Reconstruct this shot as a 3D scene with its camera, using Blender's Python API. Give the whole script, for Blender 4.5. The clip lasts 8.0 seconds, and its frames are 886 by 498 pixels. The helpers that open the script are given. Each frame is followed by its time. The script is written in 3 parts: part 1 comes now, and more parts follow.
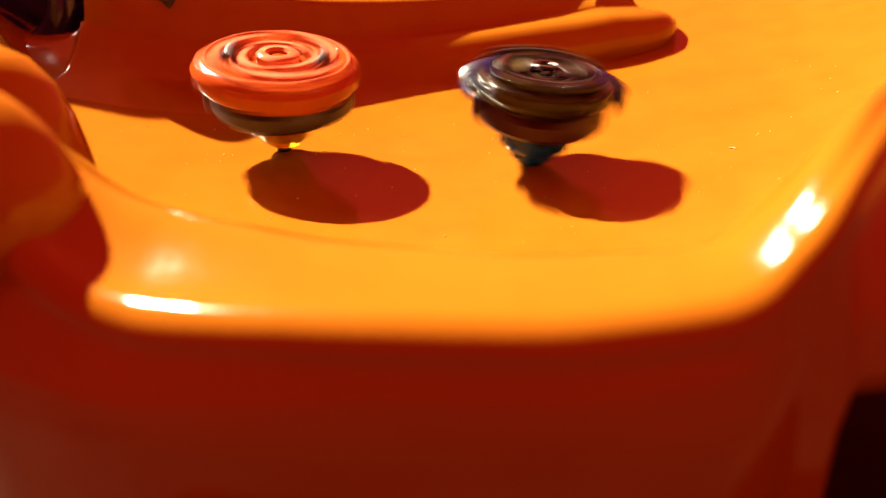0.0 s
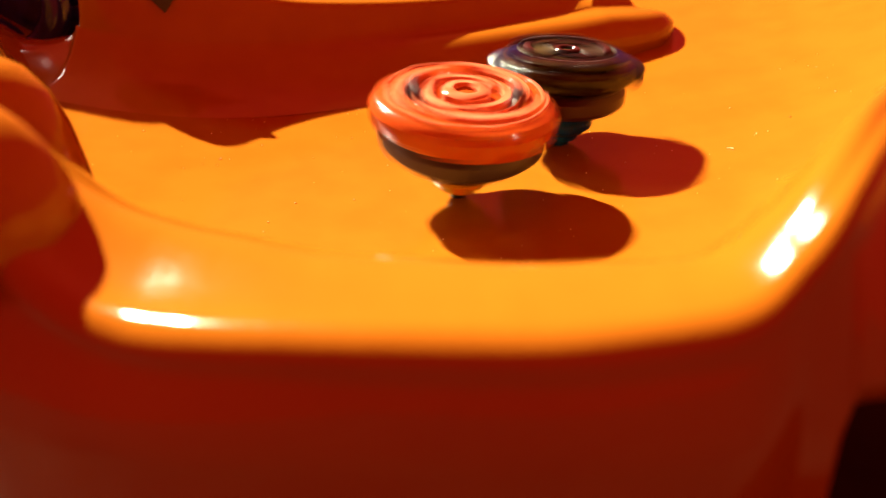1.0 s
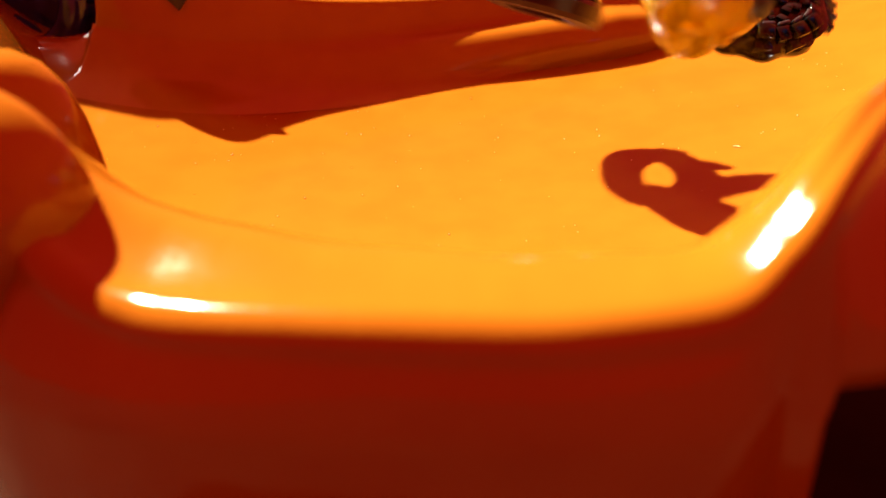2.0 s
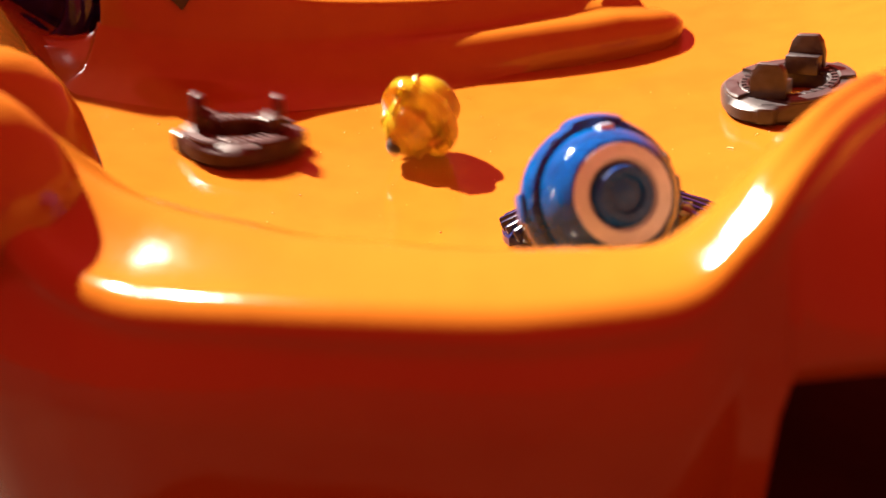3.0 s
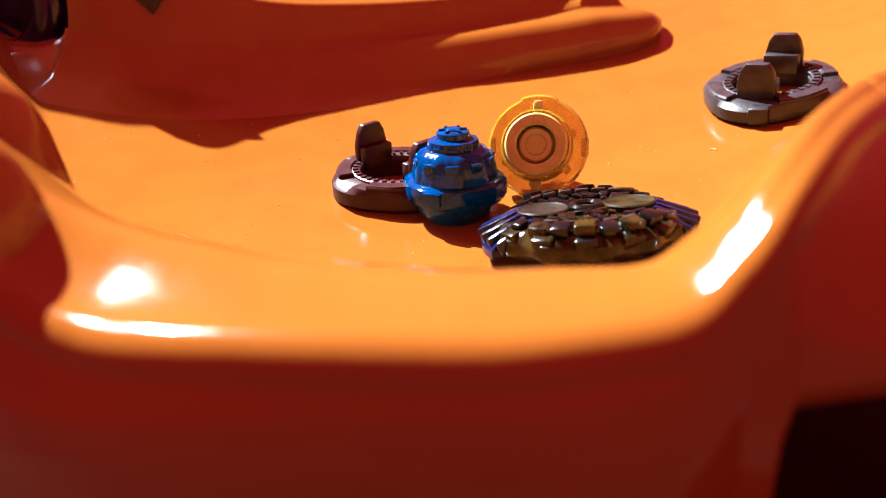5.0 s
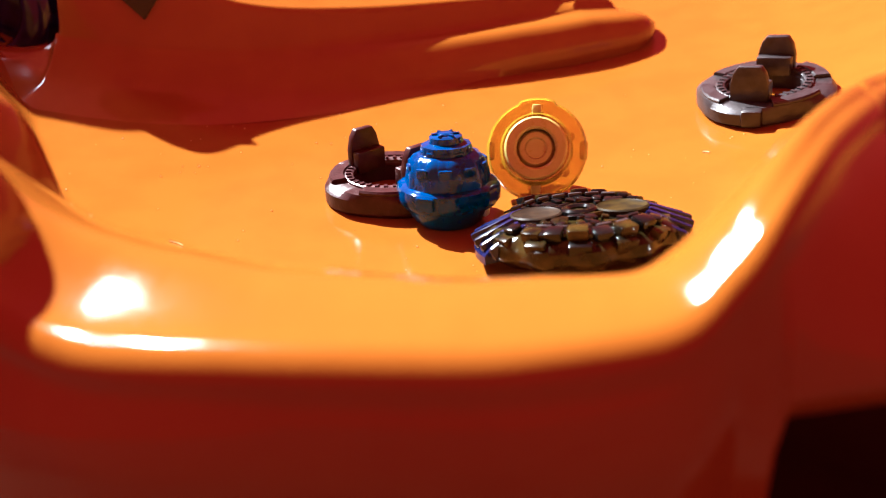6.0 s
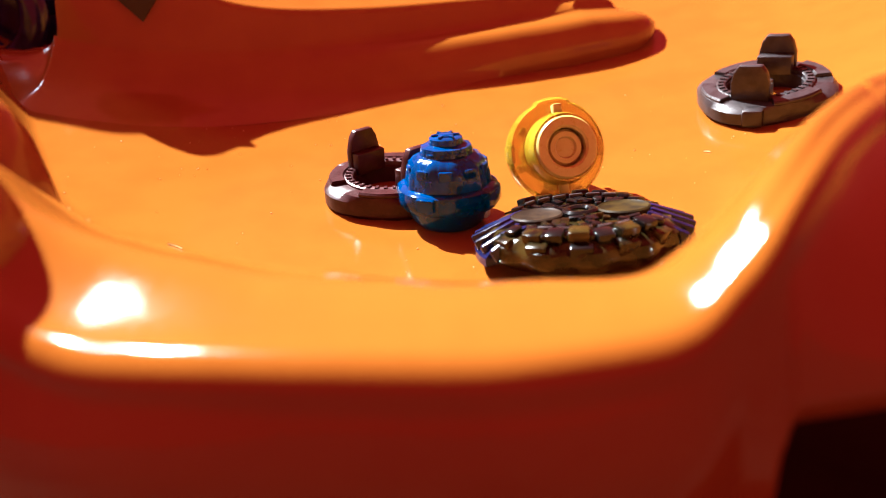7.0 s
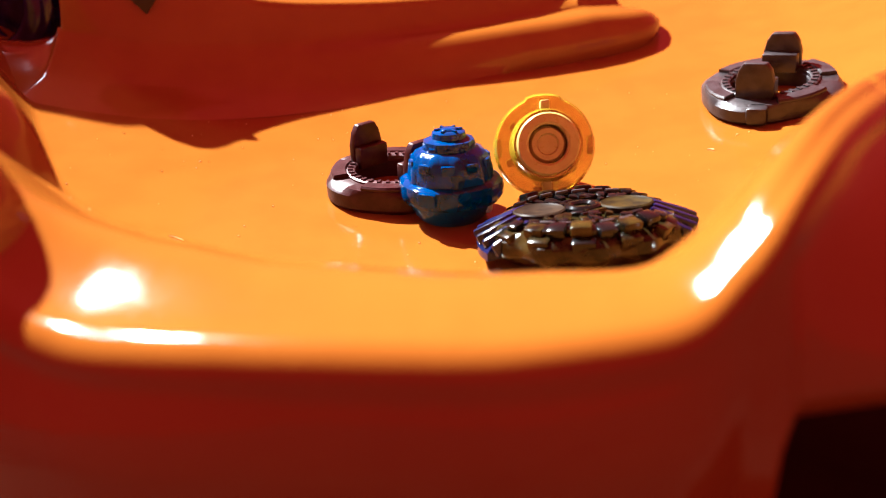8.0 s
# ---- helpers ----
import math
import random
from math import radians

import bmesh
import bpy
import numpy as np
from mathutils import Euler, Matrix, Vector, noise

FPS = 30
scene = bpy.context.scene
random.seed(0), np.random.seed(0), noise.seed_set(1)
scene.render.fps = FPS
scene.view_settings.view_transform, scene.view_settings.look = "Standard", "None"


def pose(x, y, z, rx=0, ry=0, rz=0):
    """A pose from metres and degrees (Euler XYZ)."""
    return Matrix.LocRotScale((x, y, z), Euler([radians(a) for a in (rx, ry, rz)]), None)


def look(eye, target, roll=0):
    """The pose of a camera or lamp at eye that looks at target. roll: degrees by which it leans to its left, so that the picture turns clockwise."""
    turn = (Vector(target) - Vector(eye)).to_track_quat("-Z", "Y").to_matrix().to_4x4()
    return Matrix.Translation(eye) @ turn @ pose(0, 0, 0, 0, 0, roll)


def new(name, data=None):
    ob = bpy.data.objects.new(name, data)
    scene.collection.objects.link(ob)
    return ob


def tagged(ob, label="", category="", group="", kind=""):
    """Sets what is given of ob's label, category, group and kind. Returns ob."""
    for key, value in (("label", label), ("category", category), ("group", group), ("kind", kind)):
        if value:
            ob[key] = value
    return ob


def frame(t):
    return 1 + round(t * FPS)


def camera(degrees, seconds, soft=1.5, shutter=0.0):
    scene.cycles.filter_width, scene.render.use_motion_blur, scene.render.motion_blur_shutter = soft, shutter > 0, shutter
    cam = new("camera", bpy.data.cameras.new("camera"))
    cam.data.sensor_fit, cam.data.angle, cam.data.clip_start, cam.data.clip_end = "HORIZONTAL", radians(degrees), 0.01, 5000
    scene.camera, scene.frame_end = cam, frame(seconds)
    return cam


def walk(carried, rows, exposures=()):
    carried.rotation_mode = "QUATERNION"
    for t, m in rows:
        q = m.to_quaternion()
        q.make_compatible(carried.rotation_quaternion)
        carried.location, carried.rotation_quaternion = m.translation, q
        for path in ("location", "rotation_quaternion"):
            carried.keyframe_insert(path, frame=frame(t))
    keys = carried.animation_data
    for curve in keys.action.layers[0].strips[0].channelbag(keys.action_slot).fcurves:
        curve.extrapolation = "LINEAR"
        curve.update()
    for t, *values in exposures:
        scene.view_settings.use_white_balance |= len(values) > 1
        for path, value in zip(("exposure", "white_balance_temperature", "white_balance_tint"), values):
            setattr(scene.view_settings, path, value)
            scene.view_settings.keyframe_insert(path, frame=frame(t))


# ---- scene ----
cam = camera(68.0, 8.0, soft=0.8, shutter=0.5)
# the camera is held low before the front lip
PATH = [
    (0, (-0.005, -0.001, 0.064), (-0.026, 1.829, -0.742), -2.6),
    (0.5, (-0.005, -0.001, 0.064), (-0.03, 1.829, -0.742), -2.6),
    (1, (-0.005, 0.0, 0.065), (-0.021, 1.828, -0.745), -3.0),
    (1.5, (-0.005, -0.001, 0.065), (-0.036, 1.826, -0.748), -3.1),
    (3, (0.001, -0.005, 0.065), (-0.077, 1.823, -0.744), -2.8),
    (3.5, (0.0, -0.003, 0.065), (-0.062, 1.822, -0.75), -3.0),
    (4, (0.0, -0.001, 0.065), (-0.037, 1.825, -0.751), -3.1),
    (4.5, (0.0, -0.001, 0.066), (-0.025, 1.824, -0.754), -3.2),
    (6, (0.001, 0.0, 0.067), (-0.007, 1.827, -0.748), -3.4),
    (6.5, (0.001, 0.002, 0.068), (0.004, 1.827, -0.751), -3.9),
    (7, (0.001, 0.001, 0.067), (-0.008, 1.828, -0.747), -3.7),
    (7.5, (0.002, 0.001, 0.068), (-0.017, 1.825, -0.752), -3.6),
    (8, (0.001, 0.001, 0.066), (-0.014, 1.826, -0.753), -3.2),
]
EXPOSURES = [(0, 2.78, 7000, 9), (1.0, 2.68, 7000, 9), (1.7, 2.74, 7000, 9), (2.8, 2.95, 6100, 8), (3.5, 2.90, 5500, 6), (4.5, 2.62, 4600, 4), (6, 2.7, 4800, 5), (8, 2.7, 4900, 5)]
walk(cam, [(t, look(eye, target, roll)) for t, eye, target, roll in PATH], EXPOSURES)
cam.data.dof.use_dof, cam.data.dof.focus_distance, cam.data.dof.aperture_fstop = True, 0.175, 13.0

from mathutils.bvhtree import BVHTree

# ---- light: low sun from behind the back wall, dim sky under an added red fill ----
SUN_AZ, SUN_EL = math.atan2(0.755, -0.655), radians(46)
sun_dir = Vector((math.cos(SUN_AZ) * math.cos(SUN_EL), math.sin(SUN_AZ) * math.cos(SUN_EL), math.sin(SUN_EL)))
world = bpy.data.worlds.new("world")
scene.world = world
world.use_nodes = True
tree = world.node_tree
sky = tree.nodes.new("ShaderNodeTexSky")
sky.sky_type, sky.sun_disc = "NISHITA", False
sky.sun_elevation, sky.sun_rotation = SUN_EL, math.pi / 2 - SUN_AZ
red_fill = tree.nodes.new("ShaderNodeMix")
red_fill.data_type, red_fill.blend_type = "RGBA", "MIX"
red_fill.inputs[0].default_value = 0.95
red_fill.inputs[7].default_value = (12.5, 0.50, 0.16, 1)  # red fill added to light the shaded plastic; replaces most of the sky
tree.links.new(sky.outputs[0], red_fill.inputs[6])
tree.links.new(red_fill.outputs[2], tree.nodes["Background"].inputs[0])
tree.nodes["Background"].inputs[1].default_value = 0.0126
sun = new("sun", bpy.data.lights.new("sun", "SUN"))
sun.data.energy, sun.data.angle, sun.data.color = 5.0, radians(1.2), (1.0, 0.86, 0.66)
sun.matrix_world = look(sun_dir * 2, (0, 0, 0))

# the sun falls in through a window, which also mirrors in the gloss
window = new("window_light", bpy.data.lights.new("window_light", "AREA"))
window.data.shape, window.data.size, window.data.size_y = "RECTANGLE", 0.28, 0.13
window.data.energy, window.data.color = 1.1, (1.0, 0.93, 0.82)
window.matrix_world = look((-1.20, 1.00, 1.52), (0, 0.1, 0))


# ---- materials ----
def material(name, base, rough=0.4, metal=0.0, trans=0.0, ior=1.49, coat=0.0, spots=None, spot_scale=300.0, spot_amount=0.3,
             bump=0.0, bump_scale=900.0, rough_var=0.1, sss=0.0, spec=0.5):
    m = bpy.data.materials.new(name)
    m.use_nodes = True
    nt, n = m.node_tree, m.node_tree.nodes
    b = n["Principled BSDF"]
    co = n.new("ShaderNodeTexCoord")
    big, fine = n.new("ShaderNodeTexNoise"), n.new("ShaderNodeTexNoise")
    big.inputs["Scale"].default_value, big.inputs["Detail"].default_value = spot_scale, 4
    fine.inputs["Scale"].default_value, fine.inputs["Detail"].default_value = bump_scale, 3
    for x in (big, fine):
        nt.links.new(co.outputs["Object"], x.inputs["Vector"])
    ramp = n.new("ShaderNodeValToRGB")
    ramp.color_ramp.elements[0].position, ramp.color_ramp.elements[1].position = 0.38, 0.66
    s = spots or tuple(c * 0.85 for c in base)
    mixed = tuple(a + (c - a) * spot_amount for a, c in zip(base, s)) if spot_amount < 1 else s
    ramp.color_ramp.elements[0].color, ramp.color_ramp.elements[1].color = (*base, 1), (*mixed, 1)
    nt.links.new(big.outputs["Fac"], ramp.inputs["Fac"])
    nt.links.new(ramp.outputs["Color"], b.inputs["Base Color"])
    mr = n.new("ShaderNodeMapRange")
    mr.inputs["To Min"].default_value, mr.inputs["To Max"].default_value = max(0.02, rough - rough_var), rough + rough_var
    nt.links.new(fine.outputs["Fac"], mr.inputs["Value"])
    nt.links.new(mr.outputs["Result"], b.inputs["Roughness"])
    b.inputs["Metallic"].default_value, b.inputs["Transmission Weight"].default_value = metal, trans
    b.inputs["IOR"].default_value, b.inputs["Coat Weight"].default_value = ior, coat
    b.inputs["Specular IOR Level"].default_value = spec
    if bump:
        bp = n.new("ShaderNodeBump")
        bp.inputs["Strength"].default_value, bp.inputs["Distance"].default_value = bump, 0.0004
        nt.links.new(fine.outputs["Fac"], bp.inputs["Height"])
        nt.links.new(bp.outputs["Normal"], b.inputs["Normal"])
    return m


ORANGE = material("orange_plastic", (0.225, 0.073, 0.0058), 0.095, spots=(0.213, 0.066, 0.0050), spot_scale=60, spot_amount=1.0, bump=0.06, bump_scale=700, rough_var=0.03, spec=0.34)
RED = material("red_clear_plastic", (0.40, 0.048, 0.006), 0.12, trans=0.35, spots=(0.42, 0.075, 0.014), spot_scale=220, spot_amount=1.0, rough_var=0.05)
RED_PALE = material("pale_red_plastic", (0.47, 0.15, 0.075), 0.11, spots=(0.38, 0.06, 0.02), spot_scale=260, spot_amount=1.0)
YELLOW = material("yellow_clear_plastic", (0.74, 0.57, 0.02), 0.06, trans=0.78, spots=(0.66, 0.47, 0.015), spot_scale=200, spot_amount=1.0, rough_var=0.04)
CREAM = material("cream_plastic", (0.42, 0.37, 0.10), 0.3, spots=(0.36, 0.31, 0.07), spot_scale=200, spot_amount=1.0)
BLUE = material("blue_clear_plastic", (0.0006, 0.070, 0.28), 0.06, trans=0.5, spots=(0.0004, 0.040, 0.18), spot_scale=250, spot_amount=1.0, rough_var=0.03, spec=0.09)
WHITE = material("bluish_white_plastic", (0.34, 0.44, 0.62), 0.3, spots=(0.27, 0.36, 0.54), spot_scale=250, spot_amount=1.0)
BLUE_SOLID = material("deep_blue_plastic", (0.002, 0.045, 0.24), 0.25, spots=(0.001, 0.03, 0.17), spot_scale=250, spot_amount=1.0, spec=0.2)
BLACK = material("black_rubber", (0.006, 0.005, 0.005), 0.5)
STEEL = material("brown_grey_metal", (0.040, 0.033, 0.036), 0.33, metal=0.25, spots=(0.024, 0.018, 0.019), spot_scale=300, spot_amount=1.0, bump=0.2, bump_scale=1500, spec=0.5)
MAROON = material("maroon_metal", (0.024, 0.0030, 0.0032), 0.34, metal=0.1, spots=(0.040, 0.009, 0.010), spot_scale=260, spot_amount=1.0, bump=0.2, bump_scale=1500, spec=0.25)
PINK = material("pinkish_metal", (0.10, 0.045, 0.046), 0.35, metal=0.2, spots=(0.05, 0.018, 0.02), spot_scale=400, spot_amount=1.0, bump=0.2, bump_scale=1500)
CAMO = material("smoky_gold_plastic", (0.003, 0.0026, 0.002), 0.17, spots=(0.034, 0.022, 0.004), spot_scale=230, spot_amount=1.0, rough_var=0.06, spec=0.25)
DARK = material("glossy_black_plastic", (0.003, 0.003, 0.0035), 0.16, spots=(0.006, 0.0055, 0.005), spot_scale=300, spot_amount=1.0, rough_var=0.06, spec=0.3)
RIB = material("dark_navy_ribs", (0.006, 0.008, 0.048), 0.18, spots=(0.003, 0.004, 0.02), spot_scale=150, spot_amount=1.0, spec=0.35)
NAVY = material("navy_plastic", (0.012, 0.015, 0.13), 0.13, spots=(0.005, 0.007, 0.06), spot_scale=150, spot_amount=1.0)
GOLD = material("dull_gold_sticker", (0.034, 0.021, 0.005), 0.5, spots=(0.014, 0.009, 0.004), spot_scale=300, spot_amount=1.0, spec=0.04)
TAN = material("tan_sticker", (0.032, 0.019, 0.011), 0.45, spots=(0.016, 0.010, 0.007), spot_scale=300, spot_amount=1.0, spec=0.04)
SOIL = material("dark_brown_floor", (0.030, 0.015, 0.007), 0.8, spots=(0.016, 0.008, 0.004), spot_scale=14, spot_amount=1.0, bump=0.3, bump_scale=60, spec=0.1)
GREEN = material("dark_olive_sticker", (0.020, 0.018, 0.007), 0.5, spots=(0.012, 0.012, 0.006), spot_scale=100, spot_amount=1.0)
LINT = material("pale_lint", (0.45, 0.30, 0.10), 0.7)


# ---- mesh helpers ----
def part(name, bm, mat, parent=None, label="", smooth=True, angle=40):
    me = bpy.data.meshes.new(name)
    bmesh.ops.recalc_face_normals(bm, faces=bm.faces)
    for f in bm.faces:
        f.smooth = smooth
    if smooth and angle:
        for e in bm.edges:
            if len(e.link_faces) == 2 and e.calc_face_angle(0) > radians(angle):
                e.smooth = False
    bm.to_mesh(me)
    bm.free()
    me.materials.append(mat)
    ob = new(name, me)
    ob.parent = parent
    return tagged(ob, label)


def thing(name, label, category, group=""):
    ob = new(name)
    ob.empty_display_size = 0.01
    return tagged(ob, label, category, group)


def lathe(profile, seg=72, radial=None, bm=None, closed=False):
    """Turned body from (r, z) points; radial(angle, index) scales r."""
    bm = bm or bmesh.new()
    rings = []
    for i, (r, z) in enumerate(profile):
        if r < 1e-6:
            rings.append([bm.verts.new((0, 0, z))])
            continue
        ring = []
        for k in range(seg):
            a = 2 * math.pi * k / seg
            q = r * (radial(a, i) if radial else 1)
            ring.append(bm.verts.new((q * math.cos(a), q * math.sin(a), z)))
        rings.append(ring)
    pairs = list(zip(rings, rings[1:])) + ([(rings[-1], rings[0])] if closed else [])
    for a, b in pairs:
        for k in range(seg):
            j = (k + 1) % seg
            vs = [a[k % len(a)], a[j % len(a)], b[j % len(b)], b[k % len(b)]]
            vs = list(dict.fromkeys(vs))
            if len(vs) > 2:
                bm.faces.new(vs)
    return bm


def arc_bar(r0, r1, a0, a1, z0, z1, n=12, chamfer=0.0005, twist=0.0, bm=None):
    """Bar bent along an arc (degrees), with chamfered top edges; twist moves r along it."""
    bm = bm or bmesh.new()
    rows = []
    for i in range(n + 1):
        f = i / n
        a, s = radians(a0 + (a1 - a0) * f), twist * f
        pts = [(r0 + s, z0), (r1 + s, z0), (r1 + s, z1 - chamfer), (r1 + s - chamfer, z1), (r0 + s + chamfer, z1), (r0 + s, z1 - chamfer)]
        rows.append([bm.verts.new((r * math.cos(a), r * math.sin(a), z)) for r, z in pts])
    for a, b in zip(rows, rows[1:]):
        for k in range(6):
            bm.faces.new((a[k], a[(k + 1) % 6], b[(k + 1) % 6], b[k]))
    bm.faces.new(rows[0])
    bm.faces.new(rows[-1][::-1])
    return bm


def box(sx, sy, sz, m=Matrix(), bevel=0.0005, bm=None):
    bm = bm or bmesh.new()
    got = bmesh.ops.create_cube(bm, size=1, matrix=m @ Matrix.Diagonal((sx, sy, sz, 1)))
    if bevel:
        edges = {e for v in got["verts"] for e in v.link_edges}
        bmesh.ops.bevel(bm, geom=list(edges), offset=bevel, segments=2, affect="EDGES", profile=0.5)
    return bm


def prism(outline, depth, m=Matrix(), bevel=0.0004):
    """Upright slab from an (x, z) outline, depth along y."""
    bm = bmesh.new()
    front = [bm.verts.new(m @ Vector((x, -depth / 2, z))) for x, z in outline]
    back = [bm.verts.new(m @ Vector((x, depth / 2, z))) for x, z in outline]
    bm.faces.new(front)
    bm.faces.new(back[::-1])
    for k in range(len(outline)):
        j = (k + 1) % len(outline)
        bm.faces.new((front[k], back[k], back[j], front[j]))
    bmesh.ops.bevel(bm, geom=bm.edges[:], offset=bevel, segments=2, affect="EDGES", profile=0.5)
    return bm


def spline(points, per, closed=True):
    """Catmull-Rom through tuples of numbers."""
    p = [np.array(q, float) for q in points]
    n, out = len(p), []
    for i in range(n if closed else n - 1):
        if closed:
            a, b, c, d = p[i - 1], p[i], p[(i + 1) % n], p[(i + 2) % n]
        else:
            a, b, c, d = p[max(i - 1, 0)], p[i], p[i + 1], p[min(i + 2, n - 1)]
        for k in range(per):
            t = k / per
            out.append(0.5 * (2 * b + (c - a) * t + (2 * a - 5 * b + 4 * c - d) * t * t + (3 * b - a - 3 * c + d) * t ** 3))
    if not closed:
        out.append(p[-1])
    return out


# ---- the moulded orange basin ----
# stations round the basin: foot of the bank x, y; crest of the rim x, y, z
RIM = [(-.010, .128, -.010, .0555, .033), (.006, .121, .005, .054, .033), (.018, .117, .016, .0545, .0335), (.024, .113, .023, .055, .0350),
       (.028, .110, .028, .057, .0388), (.032, .108, .0330, .0600, .0433), (.037, .108, .0390, .066, .0461), (.041, .110, .0465, .0745, .0473),
       (.045, .116, .0565, .085, .0475), (.050, .126, .071, .100, .0463), (.060, .142, .115, .122, .0490), (.075, .170, .17, .16, .055),
       (.100, .215, .23, .22, .062), (.115, .28, .26, .31, .075), (.11, .34, .25, .45, .09), (.04, .36, .1, .5, .09), (-.08, .35, -.1, .48, .09),
       (-.15, .31, -.25, .40, .09), (-.145, .25, -.22, .29, .083), (-.133, .222, -.165, .23, .073), (-.122, .204, -.137, .185, .063),
       (-.110, .185, -.114, .146, .056), (-.100, .172, -.092, .110, .051), (-.090, .163, -.072, .086, .0480), (-.075, .155, -.057, .0705, .0425),
       (-.060, .148, -.048, .0645, .0360), (-.045, .142, -.040, .0610, .0333), (-.033, .138, -.031, .0585, .0330), (-.022, .133, -.021, .0570, .0330)]
MID = (0.015, 0.14)
# the ridge of the front lip, from the raised end to the middle
LEFT_X = (-.092, -.072, -.057, -.048, -.040, -.031, -.021, 0.0)
LEFT_RIDGE = (.86, .86, .85, .83, .80, .80, .82, .84)
LEFT_PEAK = (.002, .003, .0045, .0042, .0030, .0018, .0008, .0005)
RIGHT_PEAK = 0.0003


def dish(x, y):
    """Height of the gently hollow floor."""
    r = math.hypot(x - MID[0], y - MID[1])
    return 0.9 * r * r if r < 0.12 else 0.01296 + 0.216 * (r - 0.12)


def bank(t):
    """Height of the bank, 0 at its foot to 1 at the crest."""
    return 0.25 * t * t + 0.75 * (t * t * (3 - 2 * t))


def build_basin():
    root = thing("toy_basin", "glossy orange moulded plastic basin with rounded raised rim", "basin")
    st = spline(RIM, 10)
    bm = bmesh.new()
    n, rows = len(st), []
    for i, (fx, fy, cx, cy, cz) in enumerate(st):
        p, q = st[i - 1], st[(i + 1) % n]
        d = Vector((q[2] - p[2], q[3] - p[3], 0)).normalized()
        out = Vector((d.y, -d.x, 0))
        ring = [(MID[0] + (fx - MID[0]) * f, MID[1] + (fy - MID[1]) * f) for f in (0.12, 0.25, 0.37, 0.5, 0.62, 0.75, 0.87, 1)]
        ring = [(x, y, dish(x, y)) for x, y in ring]
        rise = cz - dish(cx, cy)
        right = cx > 0.0 and cy < 0.16
        left = cx < 0.0 and cy < 0.125
        ridge, peak = 0.84, 0.0005  # where the broad top of the rim is highest, and by how much
        if right:
            f = min(1, max(0, cx - 0.012) / 0.018)
            ridge, peak = 0.84 + 0.09 * f, peak + RIGHT_PEAK * f
        if left:
            ridge = float(np.interp(cx, LEFT_X, LEFT_RIDGE))
            peak = float(np.interp(cx, LEFT_X, LEFT_PEAK))
        for k in range(1, 31):
            t = 1 - (1 - k / 30) ** 1.5
            x, y = fx + (cx - fx) * t, fy + (cy - fy) * t
            z = dish(x, y) + rise * bank(t)
            if right or left:
                u, v = t / ridge, (t - ridge) / (1 - ridge)
                if u < 1:
                    z = dish(x, y) + (cz + peak - dish(x, y)) * bank(u)
                elif right:
                    z = cz + peak * (1 - v * v)
                else:  # a shallow saddle between the ridge and the outer lip
                    z = cz + peak * (1 - v * v * (3 - 2 * v))
            ring.append((x, y, z))
        c = Vector((cx, cy, cz))
        r = 0.0040
        near = cy < 0.21
        if near:  # the outer face falls towards the front panel
            side = -0.3 if cx < 0 else 0.25
            base = Vector((cx + side * max(0.0, cy - 0.062) - (0.8 * max(0.0, cz - 0.034) if cx < -0.0405 else 0.0), 0.0495 if cx < 0.02 else 0.0495 + 0.15 * (cx - 0.02), 0))
            out = Vector((base.x - cx, base.y - cy, 0))
            reach = max(out.length, 0.0065)
            if cx < 0.02:  # steep below the front lip
                reach = 0.0065 + 0.3 * (reach - 0.0065)
            if cx < -0.075:
                reach = min(reach, 0.004 + 0.38 * (cz - 0.02))
            out.normalize()
        else:
            reach = 0.02
        for a in (15, 30, 45, 60, 75, 90):
            ring.append(tuple(c + out * r * math.sin(radians(a)) - Vector((0, 0, r * (1 - math.cos(radians(a)))))))
        deep = near and cx < 0.0335
        for f in (0.15, 0.35, 0.6, 0.85, 1.0):
            e = c + out * (r + (reach - r) * math.sin(f * math.pi / 2))
            ring.append((e.x, e.y, (cz - r) * (1 - f) + (0.0195 if deep else 0.0238) * f if near else (cz - r) - 0.03 * f))
        e = c + out * (reach + 0.001)
        if not deep:
            e = c + out * (reach - 0.002)
        ring.append((e.x, e.y, -0.09 if deep else ring[-1][2] - 0.001))
        rows.append([bm.verts.new(v) for v in ring])
    mid = bm.verts.new((*MID, 0))
    for i in range(n):
        a, b = rows[i], rows[(i + 1) % n]
        bm.faces.new((mid, a[0], b[0]))
        for k in range(len(a) - 1):
            bm.faces.new((a[k], a[k + 1], b[k + 1], b[k]))
    shell = part("shell", bm, ORANGE, root, angle=80)
    sol = shell.modifiers.new("thickness", "SOLIDIFY")
    sol.thickness, sol.offset = 0.002, -1
    return root


# back wall: foot x, y; how strong the swelling at its foot is; height of its top
WALL = [(-.30, .295, 0, .075), (-.24, .270, 0, .060), (-.20, .258, 0, .0470), (-.172, .250, 0, .0430), (-.157, .247, 0, .0438), (-.148, .2455, 0, .0465), (-.142, .2445, 0, .0530),
        (-.136, .244, 0, .070), (-.129, .2435, 0, .081), (-.120, .2435, 0, .0845), (-.106, .245, 0, .077), (-.085, .250, .05, .0630), (-.06, .259, .15, .0540), (-.02, .276, .5, .0500), (.03, .288, .9, .0500),
        (.06, .292, 1, .0485), (.078, .2955, 1, .0475), (.090, .300, 1, .0465), (.0965, .308, 1, .0455), (.099, .319, 1, .044), (.097, .333, 1, .044)]


